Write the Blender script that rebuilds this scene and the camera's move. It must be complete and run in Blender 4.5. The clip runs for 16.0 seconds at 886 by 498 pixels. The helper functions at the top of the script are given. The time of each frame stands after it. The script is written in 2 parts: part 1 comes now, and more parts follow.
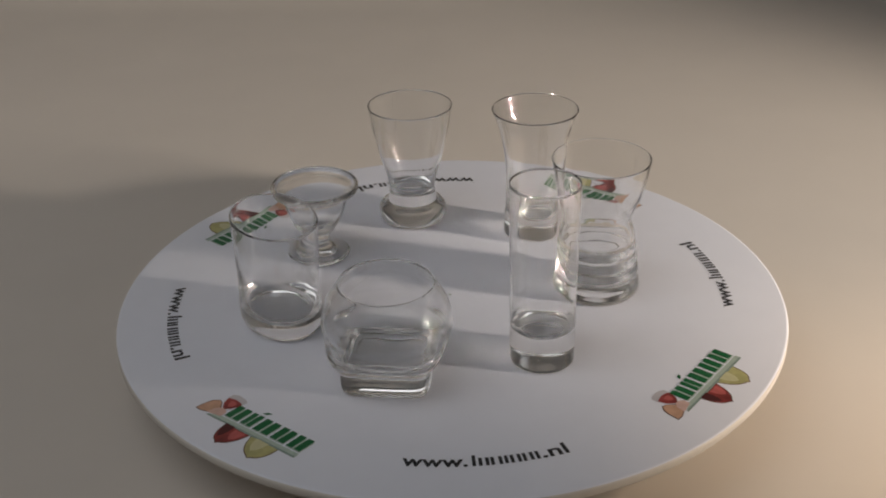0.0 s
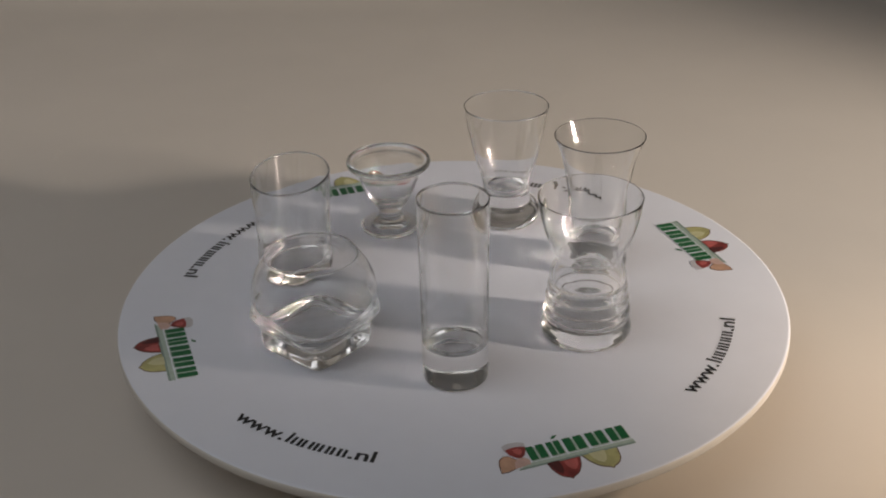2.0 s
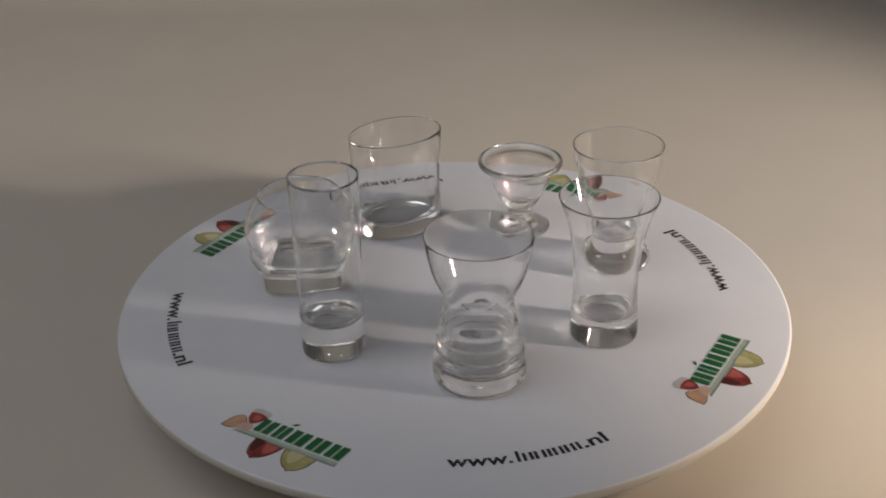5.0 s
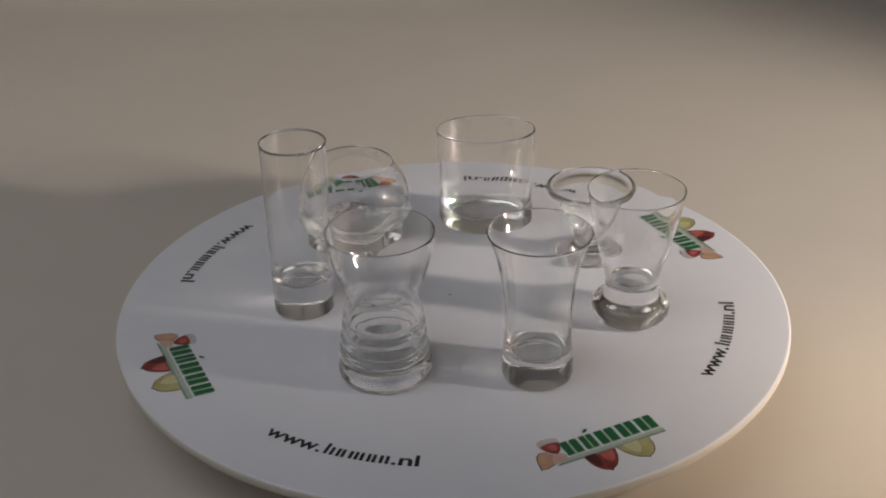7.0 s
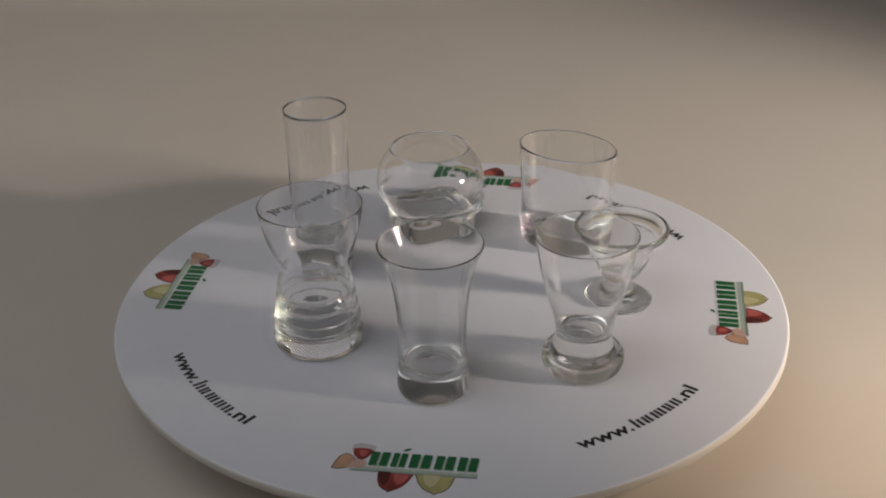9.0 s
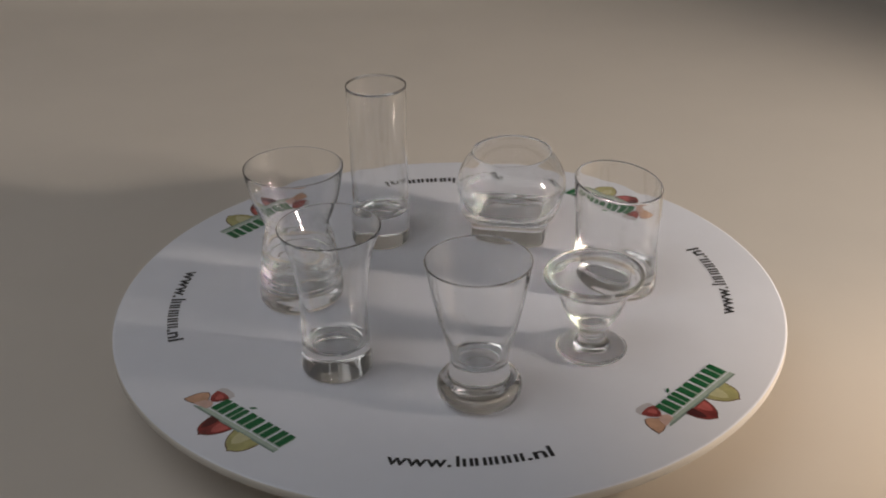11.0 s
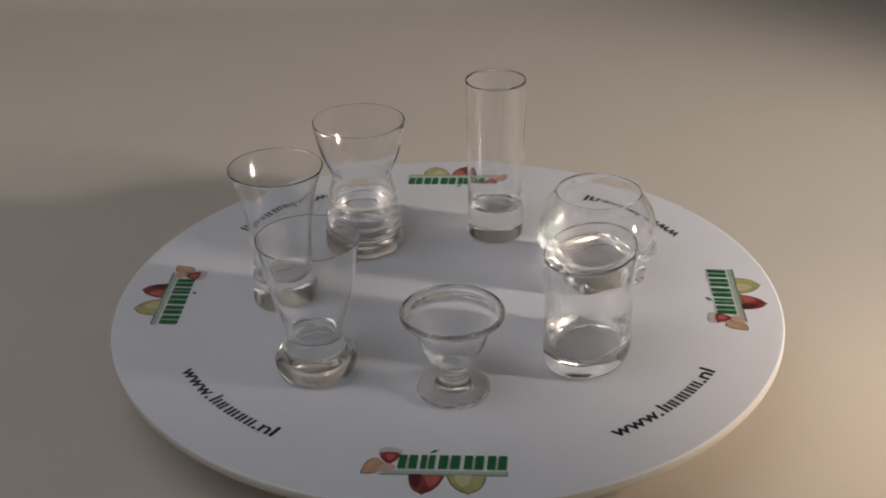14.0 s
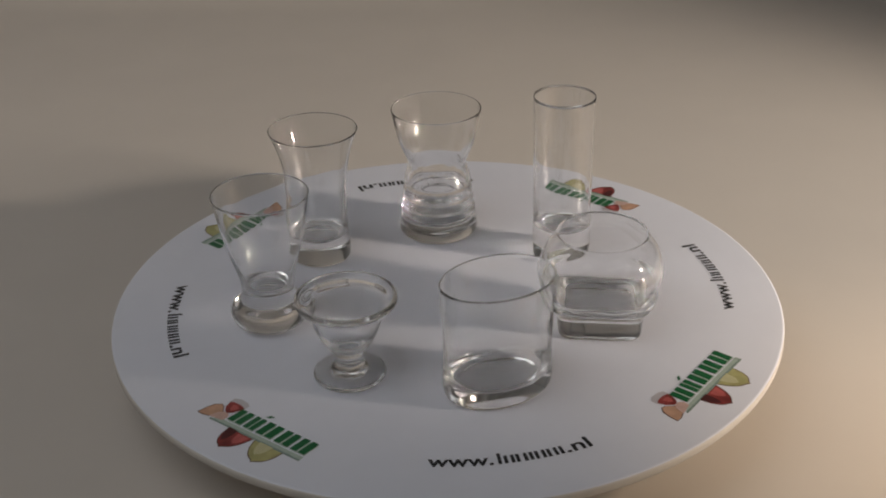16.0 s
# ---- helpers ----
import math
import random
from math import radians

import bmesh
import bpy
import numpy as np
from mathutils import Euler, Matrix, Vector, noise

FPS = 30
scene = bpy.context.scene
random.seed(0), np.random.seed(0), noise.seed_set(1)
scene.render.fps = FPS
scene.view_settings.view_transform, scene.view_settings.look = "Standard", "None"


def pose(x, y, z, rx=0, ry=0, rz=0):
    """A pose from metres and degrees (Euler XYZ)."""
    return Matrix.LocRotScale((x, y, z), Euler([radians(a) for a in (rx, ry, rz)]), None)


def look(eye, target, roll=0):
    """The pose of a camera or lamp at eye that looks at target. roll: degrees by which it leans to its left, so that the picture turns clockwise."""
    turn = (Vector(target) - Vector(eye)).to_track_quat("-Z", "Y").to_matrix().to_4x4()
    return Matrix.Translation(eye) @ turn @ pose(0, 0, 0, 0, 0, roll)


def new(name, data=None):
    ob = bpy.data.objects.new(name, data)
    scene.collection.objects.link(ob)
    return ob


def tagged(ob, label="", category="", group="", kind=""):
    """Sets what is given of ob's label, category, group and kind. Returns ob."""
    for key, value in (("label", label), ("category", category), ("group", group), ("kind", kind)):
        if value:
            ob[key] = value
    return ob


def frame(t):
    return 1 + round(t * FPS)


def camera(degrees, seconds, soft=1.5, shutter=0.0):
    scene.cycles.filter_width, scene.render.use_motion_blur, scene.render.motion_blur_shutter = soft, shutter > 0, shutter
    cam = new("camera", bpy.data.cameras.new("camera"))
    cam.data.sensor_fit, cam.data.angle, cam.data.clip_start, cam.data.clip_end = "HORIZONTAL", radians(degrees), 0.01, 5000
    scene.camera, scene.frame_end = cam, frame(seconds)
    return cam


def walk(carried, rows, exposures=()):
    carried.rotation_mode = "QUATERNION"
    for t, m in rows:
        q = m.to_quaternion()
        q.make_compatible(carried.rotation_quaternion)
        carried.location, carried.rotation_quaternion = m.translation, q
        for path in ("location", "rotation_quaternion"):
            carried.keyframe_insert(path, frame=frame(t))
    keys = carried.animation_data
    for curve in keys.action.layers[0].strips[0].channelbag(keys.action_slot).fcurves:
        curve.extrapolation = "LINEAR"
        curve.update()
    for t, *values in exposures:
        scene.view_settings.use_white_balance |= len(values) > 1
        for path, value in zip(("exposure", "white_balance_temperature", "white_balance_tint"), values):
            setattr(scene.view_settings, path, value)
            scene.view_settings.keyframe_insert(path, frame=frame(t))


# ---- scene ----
# Metres; the table's paper is z = 0, the turntable's axis is x = y = 0.
SECONDS = 16.0
TOP = 0.048          # upper face of the turntable's disc
DISC_R = 0.2095

# ---------------------------------------------------------------- camera
cam = camera(38.3, SECONDS, soft=2.0)
EYE = Vector((0.0, -0.7050, 0.4066 + TOP))
AIM = EYE + Vector((-0.004891, 0.883573, -0.468269))
view = look(EYE, AIM, -1.155)
walk(cam, [(0.0, view), (SECONDS, view)], exposures=[(0.0, 0.0), (SECONDS, -0.08)])

# ---------------------------------------------------------------- light
world = bpy.data.worlds.new("room_air")
world.use_nodes = True
world.node_tree.nodes["Background"].inputs[0].default_value = (0.75, 0.85, 1.0, 1)
world.node_tree.nodes["Background"].inputs[1].default_value = 0.0
scene.world = world
scene.cycles.sample_clamp_indirect = 0.0
scene.cycles.max_bounces, scene.cycles.glossy_bounces, scene.cycles.transmission_bounces = 64, 32, 64


def spot(name, eye, target, watts, colour, size, cone, blend):
    data = bpy.data.lights.new(name, "SPOT")
    data.energy, data.color, data.shadow_soft_size = watts, colour, size
    data.spot_size, data.spot_blend = radians(cone), blend
    ob = new(name, data)
    ob.matrix_world = look(eye, target)
    return ob


# A lamp with two frosted bulbs stands low beside the table, a warm one shines on the paper beside the disc; the rest is
# an added, unseen area lamp overhead that stands in for the room's general light.
for bulb_height, watts in ((0.400, 94.0), (0.245, 72.0)):
    spot("low_lamp", (1.44, -0.42, bulb_height), (-0.05, 0.42, TOP), watts, (1.0, 0.86, 0.735), 0.060, 43, 1.0)
warm_lamp = spot("warm_lamp", (0.66, -0.44, 0.60), (0.42, -0.25, 0.0), 22.5, (1.0, 0.74, 0.51), 0.035, 52, 1.0)
fill_data = bpy.data.lights.new("room_fill", "AREA")
fill_data.shape, fill_data.size, fill_data.size_y = "RECTANGLE", 2.3, 2.4
fill_data.energy, fill_data.color = 20.4, (0.98, 0.98, 1.0)
fill_lamp = new("room_fill", fill_data)
fill_lamp.matrix_world = look((-0.98, -0.06, 1.85), (-0.85, 0.42, 0.0))


# ---------------------------------------------------------------- materials
def material(name, colour, rough=0.6, metal=0.0, vary=0.06, scale=40.0, bump=0.0, bump_scale=400.0, second=4.0):
    m = bpy.data.materials.new(name)
    m.use_nodes = True
    n, l = m.node_tree.nodes, m.node_tree.links
    b = n["Principled BSDF"]
    b.inputs["Roughness"].default_value = rough
    b.inputs["Metallic"].default_value = metal
    place = n.new("ShaderNodeTexCoord")
    fine, broad = n.new("ShaderNodeTexNoise"), n.new("ShaderNodeTexNoise")
    fine.inputs["Scale"].default_value, broad.inputs["Scale"].default_value = scale, second
    fine.inputs["Detail"].default_value = 6
    l.new(place.outputs["Object"], fine.inputs["Vector"])
    l.new(place.outputs["Object"], broad.inputs["Vector"])
    mix = n.new("ShaderNodeMath")
    mix.operation = "ADD"
    l.new(fine.outputs["Fac"], mix.inputs[0])
    l.new(broad.outputs["Fac"], mix.inputs[1])
    ramp = n.new("ShaderNodeMapRange")
    ramp.inputs["From Min"].default_value, ramp.inputs["From Max"].default_value = 0.6, 1.4
    ramp.inputs["To Min"].default_value, ramp.inputs["To Max"].default_value = 1 - vary, 1 + vary
    l.new(mix.outputs[0], ramp.inputs["Value"])
    tint = n.new("ShaderNodeVectorMath")
    tint.operation = "SCALE"
    tint.inputs[0].default_value = colour
    l.new(ramp.outputs[0], tint.inputs["Scale"])
    l.new(tint.outputs[0], b.inputs["Base Color"])
    if bump:
        grain, lift = n.new("ShaderNodeTexNoise"), n.new("ShaderNodeBump")
        grain.inputs["Scale"].default_value, grain.inputs["Detail"].default_value = bump_scale, 4
        lift.inputs["Strength"].default_value, lift.inputs["Distance"].default_value = bump, 0.0005
        l.new(place.outputs["Object"], grain.inputs["Vector"])
        l.new(grain.outputs["Fac"], lift.inputs["Height"])
        l.new(lift.outputs["Normal"], b.inputs["Normal"])
    return m


def glass(name, colour):
    m = bpy.data.materials.new(name)
    m.use_nodes = True
    b = m.node_tree.nodes["Principled BSDF"]
    b.inputs["Base Color"].default_value = (*colour, 1)
    b.inputs["Roughness"].default_value = 0.0
    b.inputs["IOR"].default_value = 1.5
    b.inputs["Transmission Weight"].default_value = 1.0
    return m


PAPER = material("warm_white_paper", (0.555, 0.515, 0.465), 0.75, vary=0.03, scale=14, second=2.0, bump=0.08, bump_scale=900)
PRINT = material("white_satin_print", (0.69, 0.71, 0.778), 0.42, vary=0.02, scale=60, second=6)
EDGE = material("white_painted_edge", (0.60, 0.57, 0.52), 0.5, vary=0.03, scale=90)
BLACK = material("black_ink", (0.012, 0.012, 0.014), 0.5, vary=0.2, scale=300)
GREEN = material("green_ink", (0.008, 0.115, 0.036), 0.5, vary=0.12, scale=200)
PALE = material("pale_green_ink", (0.38, 0.46, 0.40), 0.5, vary=0.15, scale=260)
RED = material("red_ink", (0.23, 0.038, 0.034), 0.5, vary=0.45, scale=120, second=60)
OLIVE = material("yellow_green_ink", (0.36, 0.34, 0.15), 0.5, vary=0.3, scale=120, second=60)
TAN = material("tan_ink", (0.50, 0.30, 0.20), 0.5, vary=0.3, scale=140, second=60)
MAROON = material("dark_red_ink", (0.07, 0.014, 0.014), 0.5, vary=0.4, scale=150)
CREAM = material("pale_yellow_ink", (0.50, 0.48, 0.28), 0.5, vary=0.2, scale=150)
PINK = material("pale_pink_ink", (0.56, 0.38, 0.33), 0.5, vary=0.2, scale=160, second=60)
SHINE = material("bright_red_ink", (0.46, 0.11, 0.10), 0.5, vary=0.3, scale=160, second=60)
GREYGREEN = material("grey_green_ink", (0.22, 0.29, 0.25), 0.5, vary=0.2, scale=260)
MIST = material("pale_grey_ink", (0.50, 0.48, 0.50), 0.5, vary=0.1, scale=200)
DARK = material("brown_ink", (0.10, 0.05, 0.04), 0.5, vary=0.3, scale=200)
GREY_PLASTIC = material("grey_plastic", (0.25, 0.25, 0.26), 0.5, vary=0.05)
WALL = material("room_wall", (0.50, 0.49, 0.47), 0.9, vary=0.05, scale=6, bump=0.1, bump_scale=60)
CEILING = material("white_ceiling_paint", (0.82, 0.82, 0.80), 0.9, vary=0.03, scale=8, bump=0.1, bump_scale=60)
WOOD = material("table_wood", (0.30, 0.20, 0.12), 0.5, vary=0.2, scale=30)
CARPET = material("room_carpet", (0.30, 0.29, 0.28), 0.95, vary=0.15, scale=80)
GLASS = glass("clear_glass", (0.997, 0.998, 0.996))


# ---------------------------------------------------------------- makers
def mesh_of(name, verts, faces, mat, smooth=False):
    me = bpy.data.meshes.new(name)
    me.from_pydata(verts, [], faces)
    me.materials.append(mat)
    if smooth:
        me.shade_smooth()
    me.update()
    return me


def part(name, me, parent, label=""):
    ob = new(name, me)
    ob.parent = parent
    if label:
        tagged(ob, label)
    return ob


def spline(points, steps=6):
    """A smooth line through points (r, z); a point given twice is a corner."""
    out = []
    n = len(points)
    for i in range(n - 1):
        a, b = Vector(points[i]), Vector(points[i + 1])
        if (b - a).length < 1e-9:
            continue
        p = Vector(points[i - 1]) if i > 0 and points[i - 1] != points[i] else a
        q = Vector(points[i + 2]) if i + 2 < n and points[i + 2] != points[i + 1] else b
        for k in range(steps):
            s = k / steps
            out.append(0.5 * ((2 * a) + (b - p) * s + (2 * p - 5 * a + 4 * b - q) * s * s + (3 * a - p - 3 * b + q) * s ** 3))
    out.append(Vector(points[-1]))
    return [(max(v.x, 0.0), v.y) for v in out]


def lathe(name, line, mat, ring, turns=112):
    """Turns a line (r, z) that starts and ends on the axis; ring(r, z, angle) gives x, y."""
    verts, faces = [(0, 0, line[0][1])], []
    inner = line[1:-1]
    for r, z in inner:
        for k in range(turns):
            a = 2 * math.pi * k / turns
            x, y = ring(r, z, a)
            verts.append((x, y, z))
    verts.append((0, 0, line[-1][1]))
    last = len(verts) - 1
    for k in range(turns):
        k2 = (k + 1) % turns
        faces.append((0, 1 + k2, 1 + k))
        for j in range(len(inner) - 1):
            a, b = 1 + j * turns, 1 + (j + 1) * turns
            faces.append((a + k, a + k2, b + k2, b + k))
        e = 1 + (len(inner) - 1) * turns
        faces.append((e + k, e + k2, last))
    return mesh_of(name, verts, faces, mat, True)


def glass_thing(name, line, ring, cuts, seed=0.0):
    """A turned glass as one thing. cuts: names of its outer bands with the height where each ends, from the ground up;
    the rest is the bowl, with the lip as a band of its own."""
    whole = lathe(name, line, GLASS, ring)
    turns = 112
    crest = max(range(len(line)), key=lambda k: line[k][1])
    for v in whole.vertices[1:1 + crest * turns]:
        x, y, z = v.co
        far = math.hypot(x, y) + 1e-6
        k = 0.00009 * noise.noise(Vector((x * 70, y * 70, z * 70 + seed))) if z > 0.003 else 0.0
        v.co = (x + x / far * k, y + y / far * k, z)
    for v in whole.vertices[1 + crest * turns:]:
        x, y, z = v.co
        far = math.hypot(x, y) + 1e-6
        k = 0.00013 * noise.noise(Vector((x * 90, y * 90, z * 45 + seed)))
        if z < 0.035:
            k += 0.00006 * noise.noise(Vector((x * 210, y * 210, z * 210 + seed)))
        v.co = (x + x / far * k, y + y / far * k, z + (0.0004 * noise.noise(Vector((x * 140, y * 140, seed))) if z < 0.03 else 0.0))
    whole.update()
    normals = [v.normal.copy() for v in whole.vertices]
    lip = line[crest][1] - 0.0016

    def band_of(k):
        z = (line[k][1] + line[k + 1][1]) / 2
        if z > lip:
            return "rim"
        if k < crest:
            for what, limit in cuts:
                if z < limit:
                    return what
        return "bowl"
    rows = {}
    for f in whole.polygons:
        low = min(0 if v == 0 else (v - 1) // turns + 1 for v in f.vertices)
        rows.setdefault(band_of(min(low, len(line) - 2)), []).append(tuple(f.vertices))
    top = new(name)
    for what, faces in rows.items():
        used = sorted({v for f in faces for v in f})
        at = {v: k for k, v in enumerate(used)}
        me = mesh_of(what, [whole.vertices[v].co for v in used], [tuple(at[v] for v in f) for f in faces], GLASS, True)
        me.normals_split_custom_set_from_vertices([normals[v] for v in used])
        part(what, me, top)
    bpy.data.meshes.remove(whole)
    return top


def round_ring(r, z, a):
    return r * math.cos(a), r * math.sin(a)


def flat(name, outline, mat, z):
    """A printed shape: a thin film with its outline (x, y)."""
    n = len(outline)
    verts = [(x, y, z) for x, y in outline] + [(x, y, z - 0.00008) for x, y in outline]
    faces = [tuple(range(n))] + [(i, i + n, (i + 1) % n + n, (i + 1) % n) for i in range(n)]
    return mesh_of(name, verts, faces, mat)


# ---------------------------------------------------------------- setting
def box(name, lo, hi, mat):
    (a, b, c), (d, e, f) = lo, hi
    v = [(x, y, z) for z in (c, f) for x, y in ((a, b), (d, b), (d, e), (a, e))]
    return new(name, mesh_of(name, v, [(3, 2, 1, 0), (4, 5, 6, 7), (0, 1, 5, 4), (1, 2, 6, 5), (2, 3, 7, 6), (3, 0, 4, 7)], mat))


def backdrop_sweep():
    line = [(-1.25, 0.0), (0.75, 0.0)]
    for k in range(1, 25):
        a = radians(k * 80 / 24)
        line.append((0.75 + 0.55 * math.sin(a), 0.55 * (1 - math.cos(a))))
    line.append((line[-1][0] + 0.10, line[-1][1] + 0.57))
    verts, faces = [], []
    for dz in (0.0, -0.002):
        for y, z in line:
            for x in (-1.3, 1.3):
                verts.append((x, y, z + dz))
    n = len(line)
    for j in range(n - 1):
        faces.append((2 * j, 2 * j + 1, 2 * j + 3, 2 * j + 2))
        faces.append((2 * (n + j), 2 * (n + j) + 2, 2 * (n + j) + 3, 2 * (n + j) + 1))
    ob = new("backdrop", mesh_of("backdrop", verts, faces, PAPER, True))
    tagged(ob, "seamless warm white paper sweep under the turntable", "backdrop", kind="structure")


backdrop_sweep()
for wall_name, lo, hi, mat, what in (
        ("floor", (-2.2, -2.2, -0.80), (2.2, 2.2, -0.75), CARPET, "dark room floor"),
        ("ceiling", (-2.2, -2.2, 1.90), (2.2, 2.2, 1.95), CEILING, "plain white room ceiling"),
        ("wall_north", (-2.2, 2.2, -0.75), (2.2, 2.3, 1.90), WALL, "plain room wall behind the backdrop"),
        ("wall_south", (-2.2, -2.3, -0.75), (2.2, -2.2, 1.90), WALL, "plain room wall"),
        ("wall_east", (2.2, -2.2, -0.75), (2.3, 2.2, 1.90), WALL, "plain room wall"),
        ("wall_west", (-2.3, -2.2, -0.75), (-2.2, 2.2, 1.90), WALL, "plain room wall"),
        ("table_top", (-1.35, -1.28, -0.04), (1.35, 0.78, -0.004), WOOD, "wooden table under the paper sweep")):
    tagged(box(wall_name, lo, hi, mat), what, wall_name.split("_")[0], kind="structure")


# ---------------------------------------------------------------- turntable
def arc_text(body, a0, a1, height):
    """Letters bent along the print circle between two angles in degrees, their feet outwards."""
    data = bpy.data.curves.new("letters", "FONT")
    data.body, data.offset, data.resolution_u = body, 0.022, 4
    ob = new("letters", data)
    me = bpy.data.meshes.new_from_object(ob.evaluated_get(bpy.context.evaluated_depsgraph_get()))
    bpy.data.objects.remove(ob)
    xs = [v.co.x for v in me.vertices]
    lo, hi = min(xs), max(xs)
    for v in me.vertices:
        a = radians(a0 + (a1 - a0) * (v.co.x - lo) / (hi - lo))
        r = 0.1775 - v.co.y * height
        v.co = (r * math.cos(a), r * math.sin(a), 0.0)
    me.materials.append(BLACK)
    return me


def arc_bar(a0, a1, y0, y1):
    out = []
    for y, steps in ((y0, (0, 0.5, 1)), (y1, (1, 0.5, 0))):
        for s in steps:
            a, r = radians(a0 + (a1 - a0) * s), 0.1775 - y
            out.append((r * math.cos(a), r * math.sin(a)))
    return out


def bowl_outline(x0, x1, y_top, y_tip, lean=0.0, n=18):
    """A drinking bowl in outline, cut flat above, with a point below."""
    mid, half = (x0 + x1) / 2, (x1 - x0) / 2
    out = []
    for k in range(n + 1):
        s = -1 + 2 * k / n
        depth = (1 - abs(s) ** 2.3) ** 0.62
        tip = 0.10 * math.exp(-(s / 0.10) ** 2)
        out.append((mid + half * s * (1 - 0.06 * depth) + lean * depth, y_top + (y_tip - y_top) * min(1.0, 0.90 * depth + tip)))
    return out[::-1]


def turntable():
    top = tagged(new("turntable"), "round white turntable disc with printed green logos and web addresses", "turntable")
    off = (0.0021 * math.cos(radians(70)), 0.0021 * math.sin(radians(70)))
    t = 0.007
    line = [(0, TOP - t), (DISC_R - 0.004, TOP - t), (DISC_R - 0.0012, TOP - t + 0.0006), (DISC_R, TOP - t + 0.0022),
            (DISC_R, TOP - 0.0015), (DISC_R - 0.0004, TOP - 0.0005), (DISC_R - 0.0013, TOP - 0.0001), (DISC_R - 0.002, TOP), (0, TOP)]
    me = lathe("disc", line, EDGE, lambda r, z, a: (off[0] + r * math.cos(a), off[1] + r * math.sin(a)), 192)
    me.materials.append(PRINT)
    for f in me.polygons:
        if f.normal.z > 0.9:
            f.material_index = 1
    part("disc", me, top, "white disc with a satin printed face")
    base_line = [(0, 0), (0.083, 0), (0.085, 0.003), (0.085, 0.02), (0.06, 0.03), (0.06, TOP - t - 0.0005), (0, TOP - t - 0.0005)]
    part("base", lathe("base", base_line, GREY_PLASTIC, round_ring, 64), top, "grey round base")
    mark = [(0.0009 * math.cos(radians(30 * k)), 0.0009 * math.sin(radians(30 * k))) for k in range(12)]
    part("centre_mark", flat("centre_mark", mark, GREYGREEN, TOP + 0.00015), top, "small grey dot at the disc's centre")
    z0, z1, z2, z3 = 0.00010, 0.00018, 0.00026, 0.00034

    def slab(x0, x1, y0, y1, slant=0.06):
        return [(x0 + slant * (y0), y0), (x1 + slant * y0, y0), (x1 + slant * y1, y1), (x0 + slant * y1, y1)]

    strip = flat("strip", [(-0.0286, -0.0056), (0.0374, -0.0058), (0.0376, -0.0026), (-0.0230, -0.0024)], PALE, z0)
    pieces = [("leaf", flat("leaf", [(-0.0380, -0.0050), (-0.0345, -0.0052), (-0.0290, -0.0036), (-0.0262, -0.0004), (-0.0272, 0.0026),
                                     (-0.0300, 0.0064), (-0.0325, 0.0072), (-0.0352, 0.0048), (-0.0368, 0.0010)], TAN, z1), "tan printed shape"),
              ("leaf", flat("leaf", [(-0.0305, -0.0046), (-0.0212, -0.0034), (-0.0206, 0.0004), (-0.0226, 0.0028), (-0.0262, 0.0030), (-0.0286, 0.0006)], PINK, z2), "pale pink printed shape"),
              ("leaf_edge", flat("leaf_edge", [(-0.0386, -0.0054), (-0.0345, -0.0058), (-0.0284, -0.0040), (-0.0256, -0.0004), (-0.0267, 0.0030),
                                               (-0.0300, 0.0070), (-0.0327, 0.0078), (-0.0358, 0.0052), (-0.0374, 0.0010)], DARK, z0), "brown printed outline"),
              ("berry", flat("berry", [(-0.0299, 0.0116), (-0.0288, 0.0070), (-0.0262, 0.0036), (-0.0238, 0.0028), (-0.0212, 0.0050),
                                       (-0.0194, 0.0084), (-0.0188, 0.0112), (-0.0214, 0.0124), (-0.0248, 0.0128), (-0.0280, 0.0124)], RED, z2), "red printed shape"),
              ("berry_shine", flat("berry_shine", [(-0.0262, 0.0104), (-0.0255, 0.0072), (-0.0238, 0.0054), (-0.0220, 0.0070), (-0.0214, 0.0098), (-0.0236, 0.0110)], SHINE, z3), "bright red printed shine"),
              ("berry_cap", flat("berry_cap", [(-0.0304, 0.0112), (-0.0184, 0.0108), (-0.0180, 0.0146), (-0.0210, 0.0164), (-0.0268, 0.0170), (-0.0302, 0.0154)], MIST, z1), "pale grey printed cap"),
              ("strip_edge", flat("strip_edge", [(-0.0290, -0.0064), (0.0374, -0.0066), (0.0375, -0.0052), (-0.0282, -0.0050)], GREYGREEN, z1), "grey-green printed line"),
              ("bowl", flat("bowl", bowl_outline(-0.0130, 0.0045, -0.0066, -0.0214, -0.0016), RED, z1), "red printed bowl shape"),
              ("bowl", flat("bowl", bowl_outline(0.0064, 0.0258, -0.0066, -0.0209, 0.0012), OLIVE, z1), "yellow-green printed bowl shape"),
              ("bowl_shade", flat("bowl_shade", bowl_outline(-0.0133, -0.0068, -0.0058, -0.0172, 0.0008), MAROON, z2), "dark red printed shade"),
              ("bowl_shine", flat("bowl_shine", bowl_outline(0.0100, 0.0190, -0.0060, -0.0160, 0.0), CREAM, z2), "pale printed shine"),
              ("bowl_shine", flat("bowl_shine", bowl_outline(-0.0048, 0.0028, -0.0074, -0.0160, -0.0008), SHINE, z2), "bright red printed shine"),
              ("bowl_edge", flat("bowl_edge", bowl_outline(-0.0136, 0.0051, -0.0064, -0.0222, -0.0016), DARK, z0), "dark printed outline"),
              ("bowl_edge", flat("bowl_edge", bowl_outline(0.0058, 0.0264, -0.0064, -0.0217, 0.0012), DARK, z0), "dark printed outline"),
              ("accent", flat("accent", [(-0.0036, 0.0124), (-0.0012, 0.0124), (0.0012, 0.0148), (-0.0014, 0.0148)], GREEN, z2), "")]
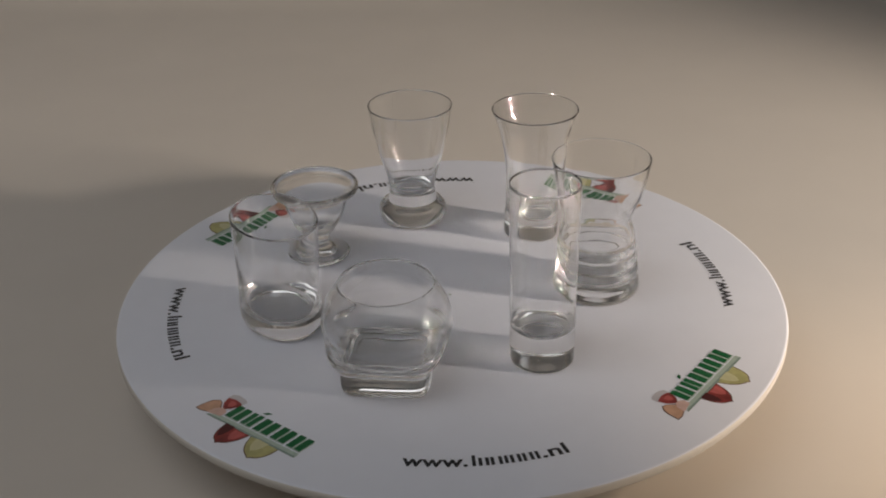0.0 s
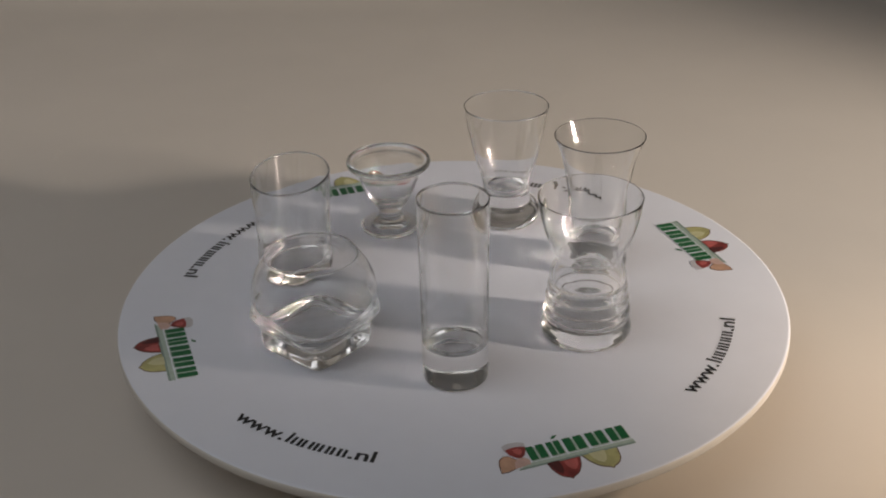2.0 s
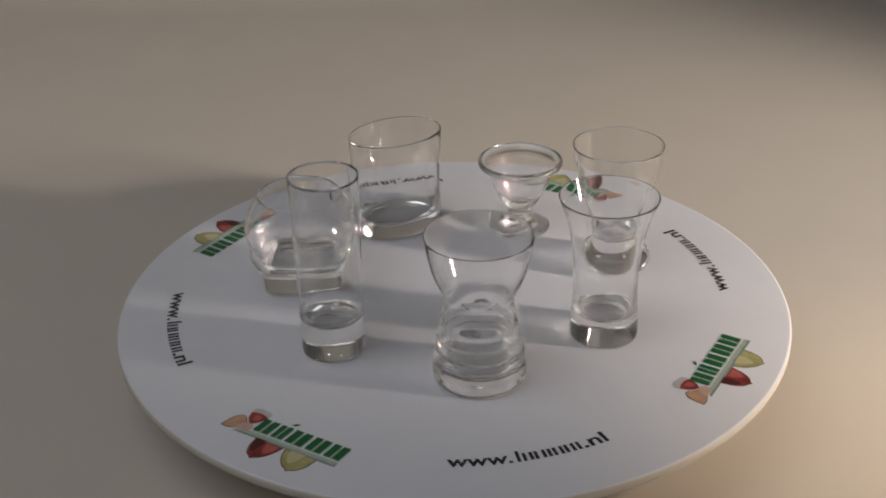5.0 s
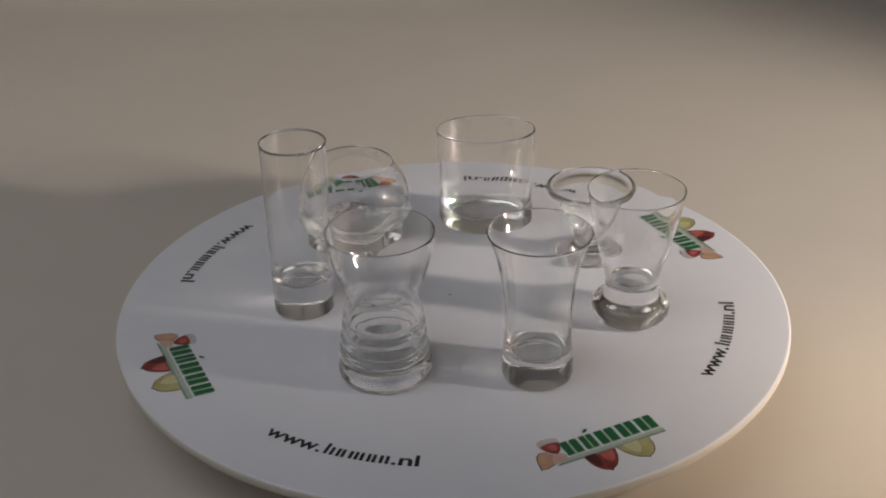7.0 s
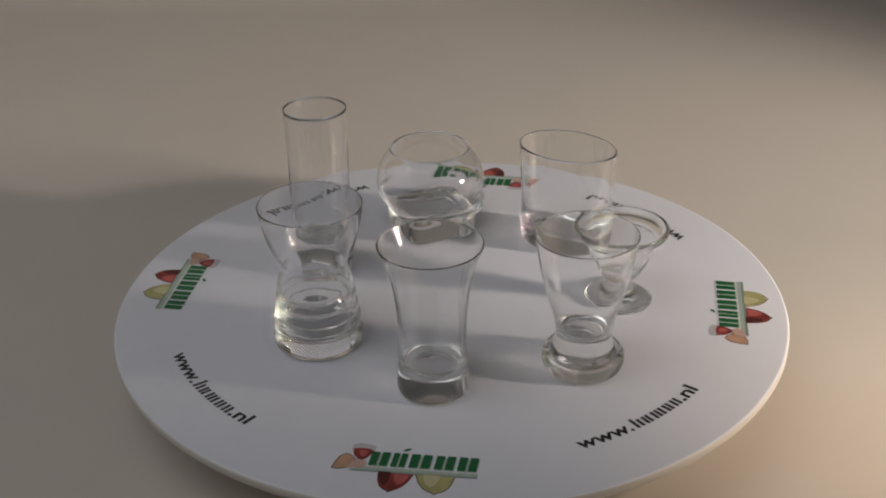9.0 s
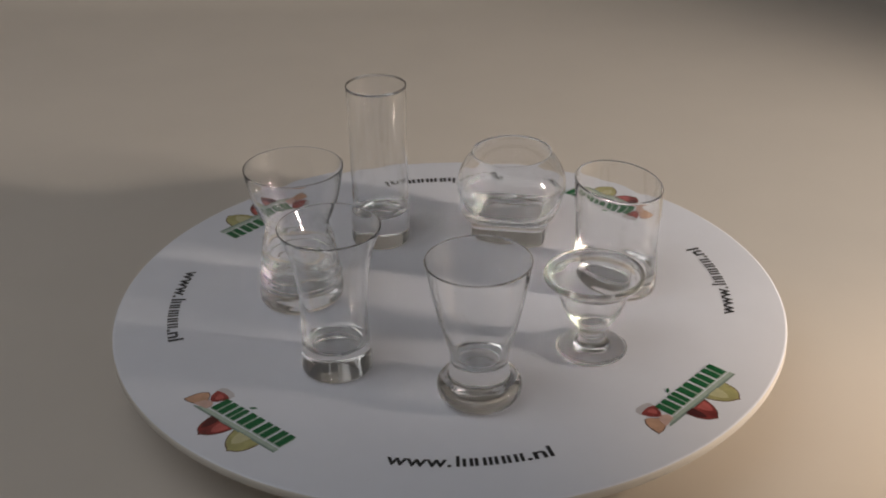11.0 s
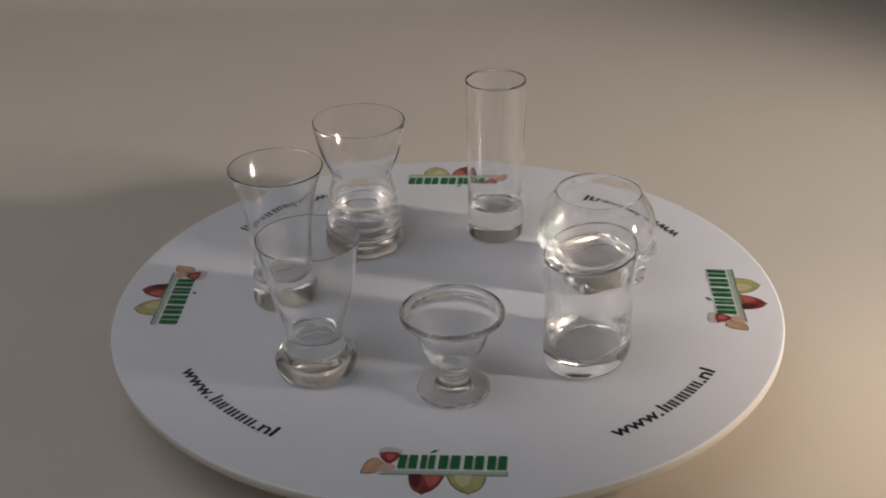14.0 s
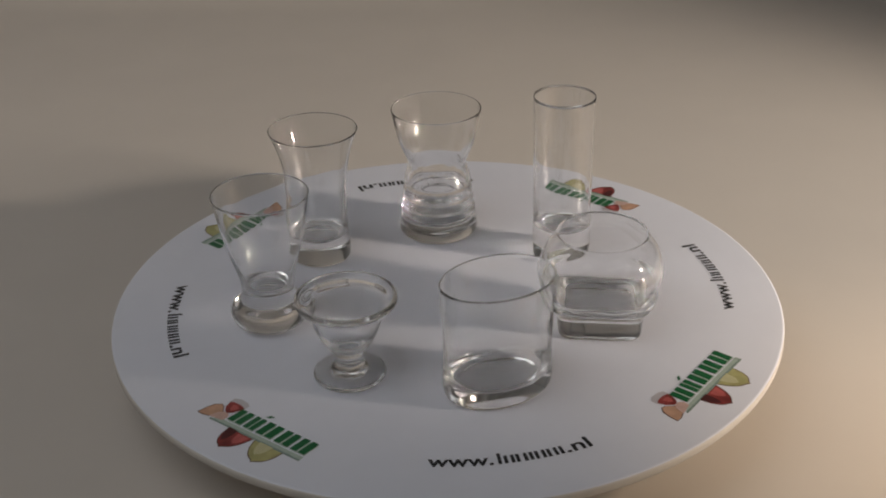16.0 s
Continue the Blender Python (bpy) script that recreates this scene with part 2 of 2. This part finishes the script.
    for x0, x1 in ((-0.0198, -0.0100), (-0.0082, -0.0008), (0.0012, 0.0122), (0.0144, 0.0244), (0.0264, 0.0364)):
        wide = (x1 - x0) * 0.43
        for left in (x0, x1 - wide):
            pieces.append(("block", flat("block", slab(left, left + wide, -0.0010, 0.0104), GREEN, z2), "green printed bar"))
        pieces.append(("block_shade", flat("block_shade", slab(x0 + 0.0004, x1 + 0.0006, -0.0018, 0.0090), PALE, z0), "pale green printed shade"))
    www, tail = arc_text("www.", 261.2, 272.5, 0.0128), arc_text(".nl", 285.4, 290.2, 0.0128)
    strokes = ((273.25, 0.0090), (274.35, 0.0066), (275.55, 0.0066), (276.45, 0.0066), (277.85, 0.0066), (278.85, 0.0066), (279.85, 0.0066),
               (281.10, 0.0066), (282.05, 0.0066), (283.30, 0.0066), (284.35, 0.0066))
    bars = [flat("bar", arc_bar(a0, a0 + 0.62, 0, h), BLACK, 0.0) for a0, h in strokes]
    for k in range(4):
        logo = part("printed_logo", strip, top, "green, red and yellow printed logo shapes")
        a, out = radians((323.2, 53.5, 142.7, 232.1)[k]), (0.1762, 0.1780, 0.1782, 0.1768)[k]
        logo.matrix_basis = Matrix.Translation((out * math.cos(a), out * math.sin(a), TOP)) @ Matrix.Rotation(a + math.pi / 2, 4, "Z")
        for n, me, label in pieces:
            part(n, me, logo, label)
        text = part("printed_text", www, top, "black printed web address")
        text.matrix_basis = Matrix.Translation((0, 0, TOP + 0.00015)) @ Matrix.Rotation(radians((0, 91.7, 182.3, 273.8)[k]), 4, "Z")
        part("ending", tail, text)
        for me in bars:
            part("bar", me, text)
    return top


# ---------------------------------------------------------------- glasses
def slim_glass():
    line = [(0, 0.0004), (0.013, 0.0004), (0.0168, 0.0), (0.0181, 0.0006), (0.0187, 0.0025), (0.0189, 0.010), (0.0190, 0.03), (0.0194, 0.07),
            (0.0199, 0.109), (0.0198, 0.1113), (0.0195, 0.1116), (0.0192, 0.1111), (0.0190, 0.09), (0.0186, 0.06), (0.0182, 0.032),
            (0.0174, 0.0258), (0.0152, 0.0226), (0.0085, 0.0212), (0, 0.0208)]
    return glass_thing("slim_glass", spline(line), round_ring, [("base", 0.020)], 1.3)


def ringed_glass():
    line = [(0, 0.0004), (0.019, 0.0004), (0.0235, 0.0), (0.0256, 0.0008), (0.0268, 0.0035), (0.0267, 0.0075), (0.0258, 0.0105)]
    for k in range(4):
        z = 0.0125 + 0.0075 * k
        r = 0.0256 - 0.0010 * k
        line += [(r - 0.0004, z), (r + 0.0002, z + 0.0030), (r - 0.0001, z + 0.0060)]
    line += [(0.0216, 0.0440), (0.0203, 0.0480), (0.0198, 0.0510), (0.0204, 0.0545), (0.0226, 0.0596), (0.0252, 0.0657), (0.0274, 0.0732), (0.0291, 0.0816), (0.0303, 0.0892), (0.0303, 0.0902),
             (0.0300, 0.0905), (0.0297, 0.0896), (0.0283, 0.0816), (0.0265, 0.0732), (0.0243, 0.0662), (0.0216, 0.0601), (0.0193, 0.0550), (0.0186, 0.0510), (0.0189, 0.0475),
             (0.0204, 0.0410), (0.0209, 0.0360), (0.0221, 0.0325), (0.0219, 0.0285), (0.0230, 0.0250), (0.0227, 0.0210), (0.0236, 0.0170),
             (0.0222, 0.0135), (0.0180, 0.0115), (0.009, 0.0108), (0, 0.0106)]
    return glass_thing("ringed_glass", spline(line), round_ring, [("base", 0.0112), ("ringed_band", 0.0425)], 5.0)


def flared_glass():
    line = [(0, 0.0004), (0.014, 0.0004), (0.0180, 0.0), (0.0196, 0.0007), (0.0204, 0.0030), (0.0203, 0.009), (0.0196, 0.018), (0.0191, 0.032),
            (0.0194, 0.048), (0.0212, 0.064), (0.0242, 0.078), (0.0285, 0.0898), (0.0288, 0.0909), (0.0285, 0.0912), (0.0279, 0.0904),
            (0.0234, 0.078), (0.0203, 0.064), (0.0184, 0.048), (0.0178, 0.034), (0.0174, 0.0240), (0.0164, 0.0186), (0.0132, 0.0163), (0.006, 0.0157), (0, 0.0156)]
    return glass_thing("flared_glass", spline(line), round_ring, [("base", 0.014)], 8.7)


def heavy_foot_glass():
    line = [(0, 0.0004), (0.014, 0.0004), (0.0182, 0.0), (0.0206, 0.0009), (0.0226, 0.0034), (0.0237, 0.0072), (0.0233, 0.0108), (0.0214, 0.0134), (0.0190, 0.0146),
            (0.0173, 0.0156), (0.0168, 0.0180), (0.0162, 0.0222), (0.0161, 0.0265), (0.0173, 0.0335), (0.0218, 0.0492), (0.0258, 0.0674), (0.0286, 0.0843), (0.0289, 0.0853),
            (0.0286, 0.0856), (0.0281, 0.0847), (0.0250, 0.0674), (0.0209, 0.0492), (0.0160, 0.0345), (0.0136, 0.0276), (0.0100, 0.0238), (0.0050, 0.0226), (0, 0.0223)]
    return glass_thing("heavy_foot_glass", spline(line), round_ring, [("foot", 0.0154), ("collar", 0.0215)], 12.4)


def coupe_glass():
    line = [(0, 0.0012), (0.010, 0.0009), (0.0180, 0.0), (0.0202, 0.0004), (0.0209, 0.0016), (0.0200, 0.0030), (0.0150, 0.0046), (0.0104, 0.0068),
            (0.0081, 0.0096), (0.0077, 0.0125), (0.0094, 0.0163), (0.0136, 0.0222), (0.0176, 0.0300), (0.0202, 0.0380), (0.0218, 0.0432), (0.0240, 0.0456),
            (0.0276, 0.0472), (0.0290, 0.0494), (0.0287, 0.0513), (0.0275, 0.0521), (0.0262, 0.0512), (0.0233, 0.0484), (0.0208, 0.0446),
            (0.0188, 0.0378), (0.0158, 0.0296), (0.0112, 0.0228), (0.0058, 0.0198), (0, 0.0190)]
    return glass_thing("coupe_glass", spline(line), round_ring, [("foot", 0.0062), ("stem", 0.0150)], 16.1)


def oval_tumbler():
    line = [(0, 0.0005), (0.65, 0.0004), (0.82, 0.0), (0.905, 0.0009), (0.955, 0.0040), (0.968, 0.012), (0.946, 0.027), (0.958, 0.042), (0.985, 0.055), (1.0, 0.0680),
            (0.997, 0.0696), (0.984, 0.0700), (0.970, 0.0692), (0.952, 0.055), (0.924, 0.041), (0.908, 0.027), (0.895, 0.017), (0.84, 0.0120), (0.70, 0.0096), (0.40, 0.0088), (0, 0.0086)]
    pts = [(r * 0.034, z) for r, z in line]
    return glass_thing("oval_tumbler", spline(pts), lambda r, z, a: (r * math.cos(a), r * 0.735 * math.sin(a)), [("base", 0.010)], 19.8)


def square_foot_tumbler():
    line = [(0, 0.0004), (0.018, 0.0004), (0.0222, 0.0), (0.0245, 0.0009), (0.0253, 0.0040), (0.0256, 0.009), (0.0260, 0.0138), (0.0286, 0.0178), (0.0336, 0.0245), (0.0366, 0.0325), (0.0370, 0.0395),
            (0.0343, 0.0490), (0.0284, 0.0585), (0.0271, 0.0607), (0.0267, 0.0611), (0.0264, 0.0604), (0.0277, 0.0579), (0.0335, 0.0487), (0.0361, 0.0390),
            (0.0355, 0.0326), (0.0322, 0.0258), (0.0262, 0.0205), (0.0200, 0.0180), (0.010, 0.0172), (0, 0.0170)]

    def ring(r, z, a):
        s = min(max((z - 0.013) / 0.018, 0.0), 1.0)
        n = 2.0 + 4.5 * (1 - s * s * (3 - 2 * s))
        c, d = abs(math.cos(a)), abs(math.sin(a))
        k = r / (c ** n + d ** n) ** (1 / n)
        return k * math.cos(a), k * math.sin(a)
    return glass_thing("square_foot_tumbler", spline(line), ring, [("foot", 0.0145)], 23.5)


DISC = turntable()
GLASSES = []
for maker, x, y, turn, label in (
        (slim_glass, 0.0530, -0.0755, 0, "tall slim clear shot glass with a thick base"),
        (ringed_glass, 0.0937, 0.0063, 0, "clear waisted glass with ringed lower half"),
        (flared_glass, 0.0587, 0.0862, 0, "clear glass with flared rim and heavy base"),
        (heavy_foot_glass, -0.0253, 0.1114, 0, "clear conical glass on a heavy round foot"),
        (coupe_glass, -0.0883, 0.0592, 0, "small clear footed coupe with thick lip"),
        (oval_tumbler, -0.1045, -0.0250, 117.6, "low clear oval tumbler with thick bottom"),
        (square_foot_tumbler, -0.0356, -0.0905, -6.0, "round-bellied clear tumbler on a square foot")):
    ob = tagged(maker(), label + ", empty", "drinking glass", group="glasses on the turntable")
    GLASSES.append((ob, x, y, turn))


# ---------------------------------------------------------------- what moves
def disc_turn(t):
    return -16.784 * t - 0.00332 * t * t


def motions():
    times = [0.5 * k for k in range(33)]
    walk(DISC, [(t, pose(0, 0, 0, 0, 0, disc_turn(t))) for t in times])
    for ob, x, y, turn in GLASSES:
        rows = []
        for t in times:
            a = radians(disc_turn(t))
            rows.append((t, pose(x * math.cos(a) - y * math.sin(a), x * math.sin(a) + y * math.cos(a), TOP + 0.0001, 0, 0, turn + disc_turn(t))))
        walk(ob, rows)


motions()
